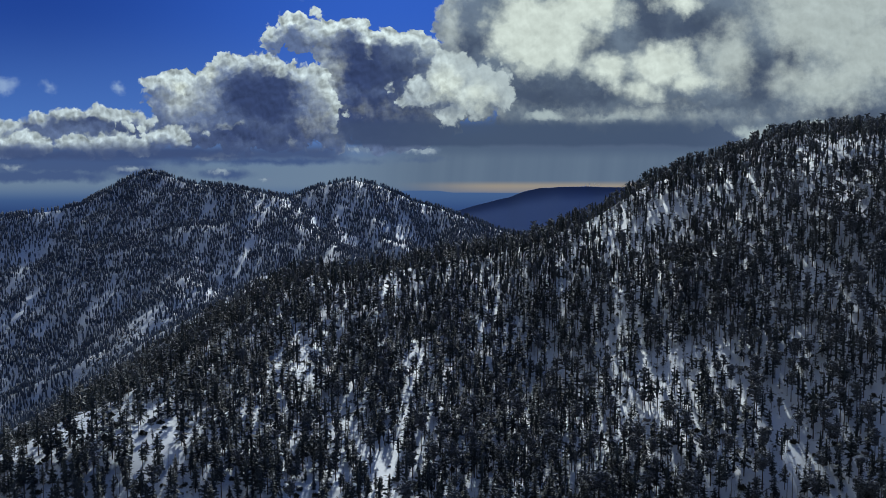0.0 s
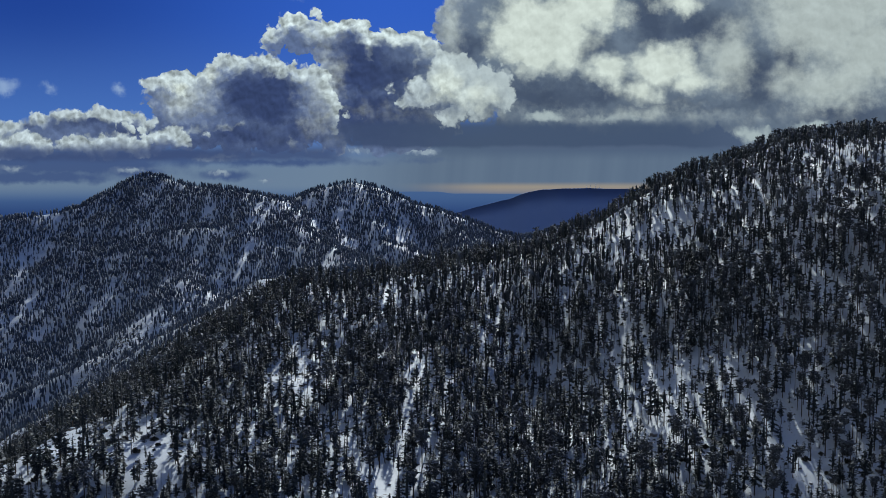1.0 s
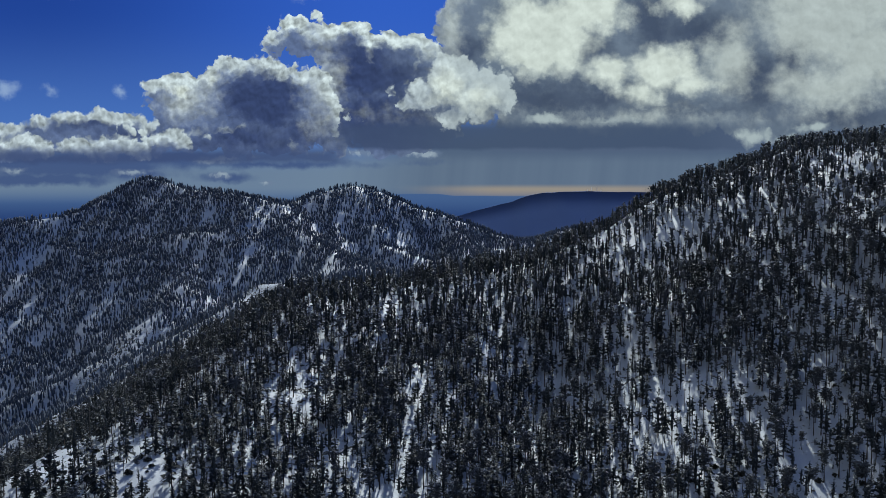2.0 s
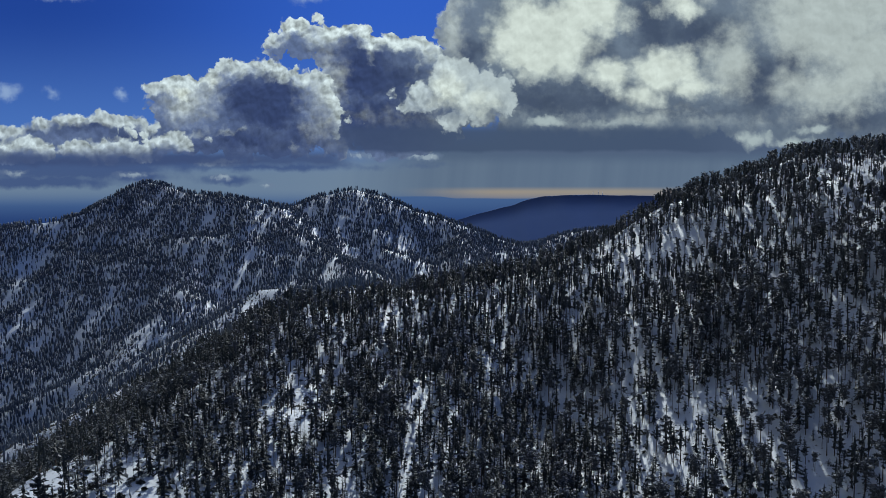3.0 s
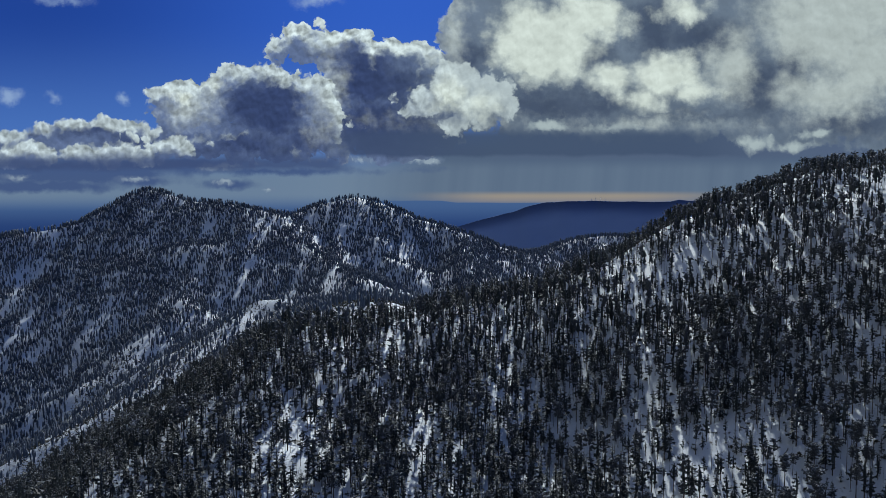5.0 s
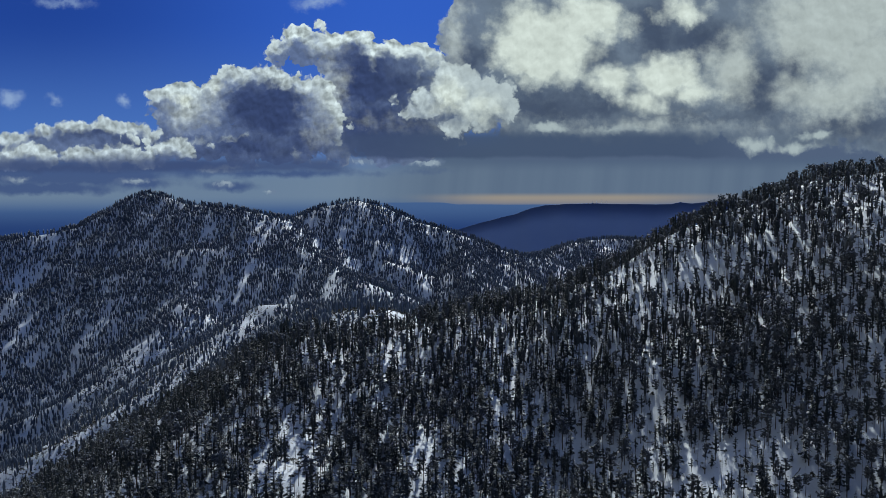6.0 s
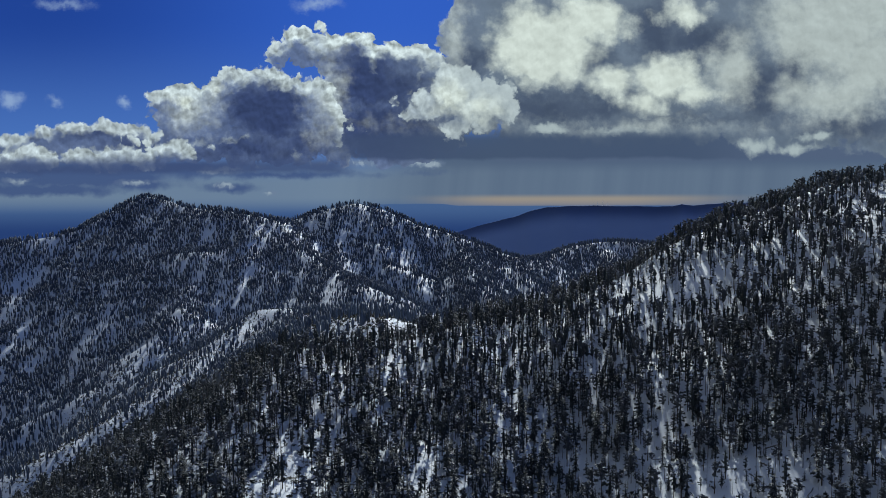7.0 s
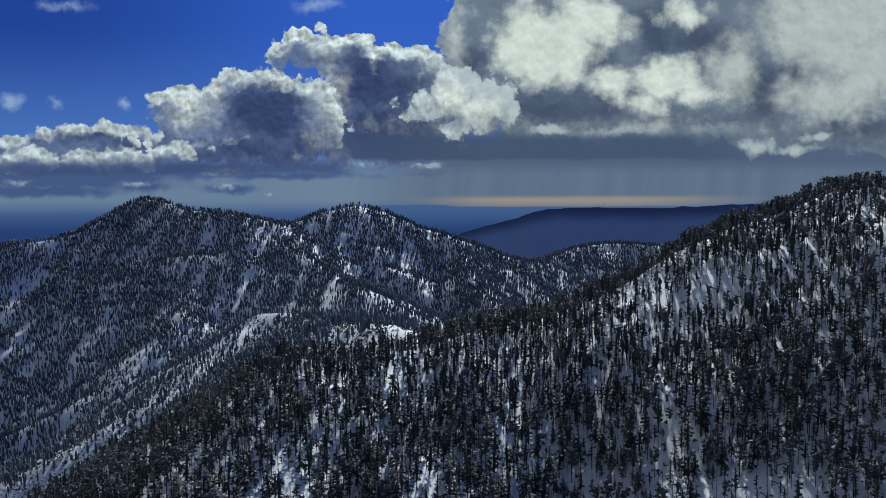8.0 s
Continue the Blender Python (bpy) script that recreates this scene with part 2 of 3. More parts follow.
def needles(name, dark, light, frost):
    """Needles with a dusting of rime and snow on what faces up."""
    m, g, bsdf = material(name, 0.7)
    geo = g.node("ShaderNodeNewGeometry")
    n = g.noise(geo.outputs["Position"], 0.9, 3.0)[0]
    tuft = geo.outputs["Random Per Island"]
    col = g.mix(g.math("ADD", g.math("MULTIPLY", n, 0.35), g.math("MULTIPLY", g.math("POWER", tuft, 1.6), 0.8)), dark, light)
    up = g.split(geo.outputs["Normal"])[2]
    settled = g.math("ADD", g.math("MULTIPLY", up, 0.35), g.math("ADD", g.math("MULTIPLY", g.noise(geo.outputs["Position"], 0.5, 4.0)[0], 0.5), g.math("MULTIPLY", tuft, 0.42)))
    rime = g.step(settled, 0.95 - 0.8 * frost, 1.2 - 0.8 * frost)
    g.put(bsdf.inputs["Base Color"], g.mix(rime, col, (0.25, 0.27, 0.3)))
    return m


def rock():
    m, g, bsdf = material("granite", 0.85)
    at = g.node("ShaderNodeNewGeometry").outputs["Position"]
    n = g.noise(at, 1.2, 6.0, 0.65)[0]
    up = g.split(g.node("ShaderNodeNewGeometry").outputs["Normal"])[2]
    col = g.mix(n, (0.10, 0.09, 0.085), (0.28, 0.26, 0.25))
    cap = g.step(g.math("ADD", up, g.math("MULTIPLY", n, 0.4)), 0.85, 1.0)
    g.put(bsdf.inputs["Base Color"], g.mix(cap, col, (0.8, 0.82, 0.85)))
    bumped(g, bsdf, n, 0.7, 0.2)
    return m


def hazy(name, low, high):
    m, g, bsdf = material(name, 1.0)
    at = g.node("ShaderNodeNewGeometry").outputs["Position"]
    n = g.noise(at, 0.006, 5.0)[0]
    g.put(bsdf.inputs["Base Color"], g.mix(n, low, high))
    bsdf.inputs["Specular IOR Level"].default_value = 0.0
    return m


SNOW = snow_ground()
BARK = bark("pine_bark", (0.035, 0.026, 0.02), (0.13, 0.095, 0.075))
GREY_BARK = bark("weathered_wood", (0.07, 0.064, 0.06), (0.24, 0.225, 0.21))
PINE = needles("pine_needles", (0.016, 0.022, 0.023), (0.064, 0.077, 0.082), 0.26)
FIR = needles("fir_needles", (0.014, 0.02, 0.021), (0.052, 0.065, 0.069), 0.22)
OLD_PINE = needles("frosted_needles", (0.036, 0.041, 0.047), (0.16, 0.169, 0.18), 0.48)
# bluer and paler: haze over the far mountains mixed into the needle colour
RIMED_HAZE = needles("rimed_haze_needles", (0.034, 0.052, 0.088), (0.075, 0.105, 0.16), 0.08)
SCRUB = needles("scrub_leaves", (0.03, 0.03, 0.02), (0.075, 0.07, 0.05), 0.34)
ROCK = rock()
# the blue of the air in between is painted into this base colour
HAZE_BLUE = hazy("haze_blue_slope", (0.13, 0.19, 0.38), (0.16, 0.225, 0.43))
STEEL = material("mast_steel", 0.5)[0]

# ---- the land ----
RNG = np.random.default_rng(7)
LATTICE = RNG.random((256, 256))


def value_noise(x, y, size):
    """Smooth noise from -1 to 1 with features of that size in metres."""
    x, y = np.asarray(x) / size + 37.3, np.asarray(y) / size + 11.7
    i, j = np.floor(x).astype(int), np.floor(y).astype(int)
    a, b = x - i, y - j
    a, b = a * a * (3 - 2 * a), b * b * (3 - 2 * b)
    p, q, r, s = (LATTICE[(i + k) % 256, (j + l) % 256] for k, l in ((0, 0), (1, 0), (0, 1), (1, 1)))
    return 2 * ((p * (1 - a) + q * a) * (1 - b) + (r * (1 - a) + s * a) * b) - 1


def fold(x, y, size):
    """Sharp little ridges and rounded gullies, from 0 down to -1."""
    return -np.abs(value_noise(x, y, size) * 0.7 + value_noise(y + 91, x - 17, size * 0.46) * 0.4)


def knee(t, width):
    """Zero for t below 0 and t above, rounded over that width."""
    return 0.5 * (t + np.sqrt(t * t + width * width)) - 0.0


def smooth_max(a, b, k):
    return 0.5 * (a + b + np.sqrt((a - b) ** 2 + k * k))


# The slope ahead: a quartic face round (100, 560), with its crest behind and a spur down its west side
FACE = [32.77, 51.64, -0.26, -3.17, -1.6, 40.76, 7.4, -8.89, 9.32, 55.86, -1.19, -10.06, -2.57, 4.14, -17.06]
CREST_X = [-160, -80, -30, 0, 40, 100, 141, 200, 255, 343, 420, 600]
CREST_Y = [690, 668, 690, 715, 730, 752, 755, 775, 785, 775, 770, 770]
SPUR_Y = [330, 400, 470, 560, 660, 760]
SPUR_X = [-215, -182, -152, -128, -110, -110]

# Ridges further off: the slope of their flanks, how round the crest is, and points (x, y, z) along the crest
RIDGES = []


def ridge(slope, round_, *crest):
    RIDGES.append((crest, slope, round_))


# the shoulder that runs on from the near crest and turns down into the valley
ridge(0.62, 20, (20, 735, 42), (-90, 1000, 20), (-173, 1328, -22), (-250, 1600, -62), (-300, 1740, -72), (-375, 1785, -80), (-426, 1620, -118), (-448, 1450, -152), (-500, 1310, -182),
      (-571, 1200, -218), (-700, 1050, -290))
# the long mountain with its two tops
ridge(0.68, 9, (-1900, 2250, -20), (-1400, 2370, 4), (-1250, 2420, 20), (-1129, 2540, 36), (-1084, 2590, 52), (-1043, 2660, 88), (-1021, 2720, 117), (-985, 2770, 141), (-951, 2802, 149),
      (-893, 2790, 131))
ridge(0.42, 9, (-893, 2790, 131), (-832, 2770, 115), (-761, 2740, 110), (-692, 2715, 104), (-615, 2690, 91), (-565, 2700, 82), (-486, 2750, 62), (-456, 2790, 78), (-407, 2830, 103))
ridge(0.58, 9, (-407, 2830, 103), (-355, 2860, 118), (-292, 2880, 124), (-227, 2885, 107), (-170, 2880, 83), (-123, 2870, 53), (-85, 2860, 49), (-19, 2850, 34), (74, 2850, 0), (166, 2840, -33), (231, 2830, -54))
# its spurs towards the valley
ridge(0.46, 12, (-620, 2690, 70), (-450, 2500, 4), (-298, 2316, -52), (-202, 2069, -66), (-150, 1980, -100), (-90, 1900, -150))
ridge(0.60, 12, (-800, 2740, 92), (-710, 2320, -95), (-632, 2065, -118), (-640, 1900, -165), (-660, 1750, -216), (-800, 1640, -275))
ridge(0.60, 14, (-1040, 2640, 60), (-1080, 2300, -105), (-1020, 2130, -155), (-1100, 1900, -215), (-1150, 1700, -290))
ridge(0.60, 14, (-1328, 2400, -10), (-1450, 2100, -130), (-1500, 1750, -280))
ridge(0.55, 14, (-355, 2840, 100), (-330, 2550, -20), (-260, 2300, -110))
ridge(0.55, 14, (30, 2830, 2), (76, 2400, -85), (120, 2161, -125), (180, 1900, -200))
ridge(0.55, 14, (200, 2820, -54), (237, 2560, -104), (300, 2300, -170))
# the wooded ridge behind the gap
ridge(0.45, 16, (231, 2830, -60), (339, 3050, -68), (440, 3200, -42), (565, 3320, -31), (656, 3340, -27), (800, 3350, -36), (1100, 3300, -20), (1700, 3200, 60))
ridge(0.5, 14, (600, 3320, -32), (560, 2900, -150), (520, 2600, -240))
# the back of the near mountain
ridge(0.5, 30, (330, 800, 120), (420, 1300, 40), (700, 1900, -20), (1200, 2500, 20))


def face(x, y):
    X, Y = (x - 100) / 200, (y - 560) / 200
    z, k = np.zeros_like(X), 0
    for i in range(5):
        for j in range(5 - i):
            z = z + FACE[k] * X ** i * Y ** j
            k += 1
    z = z - 14 * np.exp(-((x - 55) / 38) ** 2 - ((y - 500) / 60) ** 2)
    z = z - 6 * np.exp(-((x - 40) / 60) ** 2 - ((y - 575) / 50) ** 2)
    return z + 10.5 * np.exp(-((x - 195) / 70) ** 2 - ((y - 750) / 70) ** 2) - 7 * np.clip((x - 300) / 90, 0, 1)


def ridge_height(x, y, crest, slope, round_):
    best = np.full(np.shape(x), -1e4)
    for (x0, y0, z0), (x1, y1, z1) in zip(crest, crest[1:]):
        dx, dy = x1 - x0, y1 - y0
        t = np.clip(((x - x0) * dx + (y - y0) * dy) / (dx * dx + dy * dy), 0, 1)
        d = np.hypot(x - x0 - t * dx, y - y0 - t * dy)
        gully = np.clip(d / 120, 0, 1) * 24 * (fold(x, y, 210) + 0.35) + np.clip(d / 60, 0, 1) * 10 * (fold(x + 400, y, 85) + 0.3)
        best = np.maximum(best, z0 + t * (z1 - z0) - slope * (np.sqrt(d * d + round_ ** 2) - round_) + gully)
    return best


def height(x, y):
    """The height of the ground at (x, y), for arrays."""
    x, y = np.asarray(x, float), np.asarray(y, float)
    yc = np.interp(x, CREST_X, CREST_Y)
    xs = np.interp(y, SPUR_Y, SPUR_X)
    back, left, front = knee(y - yc, 14), knee(xs - x, 16), knee(350 - y, 20)
    east = knee(x - 440, 30)
    near = face(np.clip(x + left - east, -230, 470), np.clip(y - back + front, 330, 800)) - 0.5 * back - 0.62 * left - 0.45 * front - 0.05 * east
    near = near + 2.6 * value_noise(x, y, 46) + 1.1 * value_noise(x + 9, y, 17) + 0.35 * value_noise(x, y + 5, 6)
    near = near + 4 * (fold(x * 1.3, y * 0.7, 70) + 0.3)
    far = np.full(np.shape(x), -420.0) + 30 * value_noise(x, y, 300)
    for crest, slope, round_ in RIDGES:
        far = smooth_max(far, ridge_height(x, y, crest, slope, round_), 8)
    far = far + 3.0 * value_noise(x, y, 38) + 1.2 * value_noise(x, y, 15)
    return smooth_max(near, far, 6)


def mesh_of(name, verts, faces, mat, smooth=False):
    me = bpy.data.meshes.new(name)
    me.from_pydata(verts, [], faces) if not isinstance(faces, np.ndarray) else fast_mesh(me, verts, faces)
    me.materials.append(mat)
    if smooth:
        me.shade_smooth()
    return me


def fast_mesh(me, verts, faces):
    """Fills a mesh from arrays of places and of faces with the same number of corners."""
    n, k = faces.shape
    me.vertices.add(len(verts))
    me.vertices.foreach_set("co", np.ascontiguousarray(verts, dtype=np.float32).ravel())
    me.loops.add(n * k)
    me.loops.foreach_set("vertex_index", np.ascontiguousarray(faces, dtype=np.int32).ravel())
    me.polygons.add(n)
    me.polygons.foreach_set("loop_start", np.arange(0, n * k, k, dtype=np.int32))
    me.update(calc_edges=True)


def spaced(*stretches):
    """Ticks along a line: (start, end, step) one after another."""
    return np.concatenate([np.arange(a, b, s, dtype=float) for a, b, s in stretches])


gx = spaced((-4800, -1800, 150), (-1800, -240, 13), (-240, 440, 4), (440, 1200, 13), (1200, 4801, 150))
gy = spaced((-3000, 300, 150), (300, 840, 4), (840, 3400, 13), (3400, 4801, 120))
GX, GY = np.meshgrid(gx, gy)
ground_verts = np.stack([GX, GY, height(GX, GY)], -1).reshape(-1, 3)
idx = np.arange(GX.size).reshape(GX.shape)
ground_faces = np.stack([idx[:-1, :-1], idx[:-1, 1:], idx[1:, 1:], idx[1:, :-1]], -1).reshape(-1, 4)
ground = new("ground", mesh_of("ground", ground_verts, ground_faces, SNOW, smooth=True))
tagged(ground, "snow-covered mountain ground with gullies and bare specks", "ground", kind="structure")

GZ = ground_verts[:, 2].reshape(GX.shape)


def ground_at(x, y):
    """The height of the ground sheet itself, between its corners."""
    x, y = np.asarray(x, float), np.asarray(y, float)
    i = np.clip(np.searchsorted(gx, x) - 1, 0, len(gx) - 2)
    j = np.clip(np.searchsorted(gy, y) - 1, 0, len(gy) - 2)
    a, b = (x - gx[i]) / (gx[i + 1] - gx[i]), (y - gy[j]) / (gy[j + 1] - gy[j])
    return (GZ[j, i] * (1 - a) + GZ[j, i + 1] * a) * (1 - b) + (GZ[j + 1, i] * (1 - a) + GZ[j + 1, i + 1] * a) * b


# Hazy ranges at the end of the view, their haze put into the base colour
def far_range(name, label, dist, outline, rough, mat):
    """A range of hills along an arc, with this outline: (x at that distance, crest height)."""
    xs = np.linspace(outline[0][0], outline[-1][0], 160)
    top = np.interp(xs, [p[0] for p in outline], [p[1] for p in outline]) + rough * value_noise(xs, xs * 0, 60) + rough * 0.5 * value_noise(xs, xs * 0 + 50, 22)
    rows = []
    for k in range(9):
        f = k / 8
        rows.append(np.stack([xs, np.full_like(xs, dist - 240 * f) + 40 * f * value_noise(xs, xs * 0 + 90 * k, 120), top - (top + 440) * f ** 0.8 + 16 * value_noise(xs, xs * 0 + 77 * k, 90) * (0 < k < 8)], -1))
    rows.insert(0, np.stack([xs, np.full_like(xs, dist + 60), top * 0 - 440], -1))
    v = np.concatenate(rows)
    i = np.arange(len(v)).reshape(len(rows), -1)
    f = np.stack([i[:-1, :-1], i[1:, :-1], i[1:, 1:], i[:-1, 1:]], -1).reshape(-1, 4)
    ob = new(name, mesh_of(name, v, f, mat, smooth=True))
    return tagged(ob, label, "mountain", kind="structure")
far_range("backdrop", "hazy blue far mountain range under the shower", 4600, [(-900, -330), (-150, -110), (30, -50), (121, -19), (242, 11), (362, 41), (453, 75), (543, 90), (754, 97), (1086, 91), (1190, 92), (1235, 101), (1290, 95), (1449, 107), (2600, 130)], 2, HAZE_BLUE)

# ---- trees ----
def tube(points, radii, sides=5):
    """Places and triangles of a tapering tube along points."""
    v, f = [], []
    for (x, y, z), r in zip(points, radii):
        v += [(x + r * math.cos(2 * math.pi * k / sides), y + r * math.sin(2 * math.pi * k / sides), z) for k in range(sides)]
    for a in range(len(points) - 1):
        for k in range(sides):
            p, q = a * sides + k, a * sides + (k + 1) % sides
            f += [(p, q, q + sides), (p, q + sides, p + sides)]
    return v, f


def limb(a, b, r):
    """A thin three-sided limb that ends in a point."""
    d = Vector(b) - Vector(a)
    s = d.cross(Vector((0, 0, 1))).normalized() * r if d.cross(Vector((0, 0, 1))).length > 1e-6 else Vector((r, 0, 0))
    t = Vector((0, 0, r))
    a, b = Vector(a), Vector(b)
    return [a + s, a - s, a + t, b], [(0, 1, 3), (1, 2, 3), (2, 0, 3)]


def join(pieces):
    v, f = [], []
    for pv, pf in pieces:
        n = len(v)
        v += [tuple(p) for p in pv]
        f += [tuple(i + n for i in t) for t in pf]
    return np.array(v, float), np.array(f, int)


def tuft(rnd, at, out, size, spikes, flat, broad=0.24):
    """A spray of needle twigs round a point: some end in a point, some spread to a brush."""
    v, f = [], []
    at, out = Vector(at), Vector(out)
    for k in range(spikes):
        d = Vector((rnd.gauss(0, 1), rnd.gauss(0, 1), rnd.gauss(0, flat))) * 0.7 + out
        d = d.normalized() * size * rnd.uniform(0.6, 1.2)
        w = d.cross(Vector((rnd.gauss(0, 1), rnd.gauss(0, 1), rnd.gauss(0, 1)))).normalized() * size * broad * rnd.uniform(0.7, 1.3)
        n = len(v)
        v += [at - d * 0.25 + w, at - d * 0.25 - w, at + d] if k % 2 else [at + d * 0.8 + w, at + d * 0.8 - w, at - d * 0.3]
        f.append((n, n + 1, n + 2))
    return v, f


def bent_trunk(rnd, h, r, sides, lean, rings):
    ax, ay = rnd.uniform(-lean, lean), rnd.uniform(-lean, lean)
    pts = [(ax * (k / rings) ** 2 * h, ay * (k / rings) ** 2 * h, h * k / rings - (0.8 if k == 0 else 0)) for k in range(rings + 1)]
    radii = [r * (1.25 if k == 0 else 1) * (1 - 0.9 * k / rings) + 0.015 for k in range(rings + 1)]

    def at(z):
        t = z / h
        return Vector((ax * t * t * h, ay * t * t * h, z))
    return tube(pts, radii, sides), at


def bough(rnd, a, turn, reach, rise, spikes, spread, broad):
    """One bough as a fan of narrow sprays from the trunk outwards, drooping at its tips."""
    v, f = [], []
    for k in range(spikes):
        t = turn + rnd.uniform(-spread, spread)
        r = reach * rnd.uniform(0.6, 1.2)
        d = Vector((math.cos(t), math.sin(t), 0.0))
        side = Vector((-d.y, d.x, rnd.uniform(-0.9, 0.9))) * r * broad * rnd.uniform(0.7, 1.2)
        root = a + d * r * rnd.uniform(0.0, 0.3) + Vector((0, 0, rnd.uniform(-0.2, 0.2) * r))
        n = len(v)
        tip = root + d * r + Vector((0, 0, rise * r - 0.1 * r + rnd.uniform(-0.12, 0.12) * r))
        v += [root + side, root - side, tip] if k % 3 == 0 else [tip + side * 0.9, tip - side * 0.9, root]
        f.append((n, n + 1, n + 2))
    return v, f


def core(rnd, at, low, h, width, tiers, sides):
    """The shaded inside of a crown: ragged skirts of twigs, one above the other."""
    out = []
    for k in range(tiers):
        z0, z1 = low + (h - low) * k / tiers, low + (h - low) * min(1.0, (k + 1.6) / tiers)
        w = width * (1 - k / tiers) ** 0.8
        turn = rnd.uniform(0, 2)
        ring = [at(z0) + Vector((math.cos(turn + a * 6.283 / sides), math.sin(turn + a * 6.283 / sides), 0)) * w * rnd.uniform(0.55, 1.25) + Vector((0, 0, rnd.uniform(-0.05, 0.04) * h)) for a in range(sides)]
        out.append(([*ring, at(min(z1, h))], [(a, (a + 1) % sides, sides) for a in range(sides)]))
    return out


def fir(seed, h, detail):
    """A narrow fir: whorls of drooping boughs nearly to the ground. detail 2 near, 1 mid, 3 by the crest, 0 far."""
    rnd = random.Random(seed)
    trunk, at = bent_trunk(rnd, h, h * 0.012, (3, 4, 6, 3)[detail], 0.02, (1, 2, 4, 1)[detail])
    crown = []
    width, low = h * rnd.uniform(0.11, 0.17), h * rnd.uniform(0.08, 0.3)
    if detail == 0:
        return trunk, None, join([lump(rnd, at, low, h, width * 0.85, 0.75)])
    crown += core(rnd, at, low, h * 0.97, width * 0.34, (0, 4, 5, 3)[detail], (0, 5, 6, 4)[detail])
    count = (0, 32, 90, 18)[detail]
    gap = rnd.uniform(0.3, 0.9)
    for k in range(count):
        t = (k + rnd.random()) / count
        z = low + (h * 0.985 - low) * t ** 0.9
        ragged = 1.0 - 0.35 * max(0.0, math.sin(t * 23 + gap * 9))
        reach = (width * (0.75 + 0.6 * t if t < 0.25 else 0.9) * (1 - t) ** 0.6 * ragged * rnd.uniform(0.6, 1.2) + h * 0.014) * (1.0 if detail == 2 else 1.15)
        rise = -0.5 + 0.75 * t + rnd.uniform(-0.15, 0.15)
        crown.append(bough(rnd, at(z), k * 2.4 + rnd.uniform(-0.5, 0.5), reach, rise, (0, 3, 4, 3)[detail], 0.8, 0.24 if detail == 2 else 0.34))
    crown.append(tuft(rnd, at(h * 0.985), (0, 0, 1), h * 0.03, 3, 1.0))
    return trunk, None, join(crown)


def lump(rnd, at, low, h, width, full):
    """A whole crown far off: two uneven rings and a tip. full: how wide the upper ring is."""
    v = []
    for z, w in ((low, width * rnd.uniform(0.7, 1.0)), (low + (h - low) * rnd.uniform(0.5, 0.68), width * full)):
        turn = rnd.uniform(0, 2)
        v += [at(z) + Vector((math.cos(turn + a * 1.571), math.sin(turn + a * 1.571), 0)) * w * rnd.uniform(0.55, 1.3) + Vector((0, 0, rnd.uniform(-0.08, 0.06) * h)) for a in range(4)]
    v.append(at(h))
    f = []
    for a in range(4):
        b = (a + 1) % 4
        f += [(a, b, b + 4), (a, b + 4, a + 4), (a + 4, b + 4, 8)]
    return v, f


def clump(rnd, at, r):
    """The dense middle of a spray of needles: an uneven lump."""
    v = [at + Vector((r * rnd.uniform(0.6, 1.2) * math.cos(a), r * rnd.uniform(0.6, 1.2) * math.sin(a), rnd.uniform(-0.25, 0.25) * r)) for a in (0.2, 1.9, 3.4, 4.8)]
    v += [at + Vector((0, 0, r * rnd.uniform(0.55, 0.9))), at - Vector((0, 0, r * rnd.uniform(0.4, 0.75)))]
    return v, [(0, 1, 4), (1, 2, 4), (2, 3, 4), (3, 0, 4), (1, 0, 5), (2, 1, 5), (3, 2, 5), (0, 3, 5)]


def heart(rnd, at, low, h, wide, form, rings, sides, full):
    """The dense inside of a rounded crown: uneven rings up to a blunt tip."""
    v, f = [at(low * 0.96)], []
    for k in range(rings):
        t = (k + 0.35) / rings
        z = low + (h - low) * t
        turn = rnd.uniform(0, 2)
        v += [at(z) + Vector((math.cos(turn + a * 6.283 / sides), math.sin(turn + a * 6.283 / sides), 0)) * wide * form(t) * rnd.uniform(0.25, 1.0) * full + Vector((0, 0, rnd.uniform(-0.03, 0.03) * h)) for a in range(sides)]
    v.append(at(h * 0.985))
    for a in range(sides):
        b = (a + 1) % sides
        f.append((0, 1 + b, 1 + a))
        for k in range(rings - 1):
            p, q = 1 + k * sides, 1 + (k + 1) * sides
            f += [(p + a, p + b, q + b), (p + a, q + b, q + a)]
        p = 1 + (rings - 1) * sides
        f.append((p + a, p + b, len(v) - 1))
    return v, f


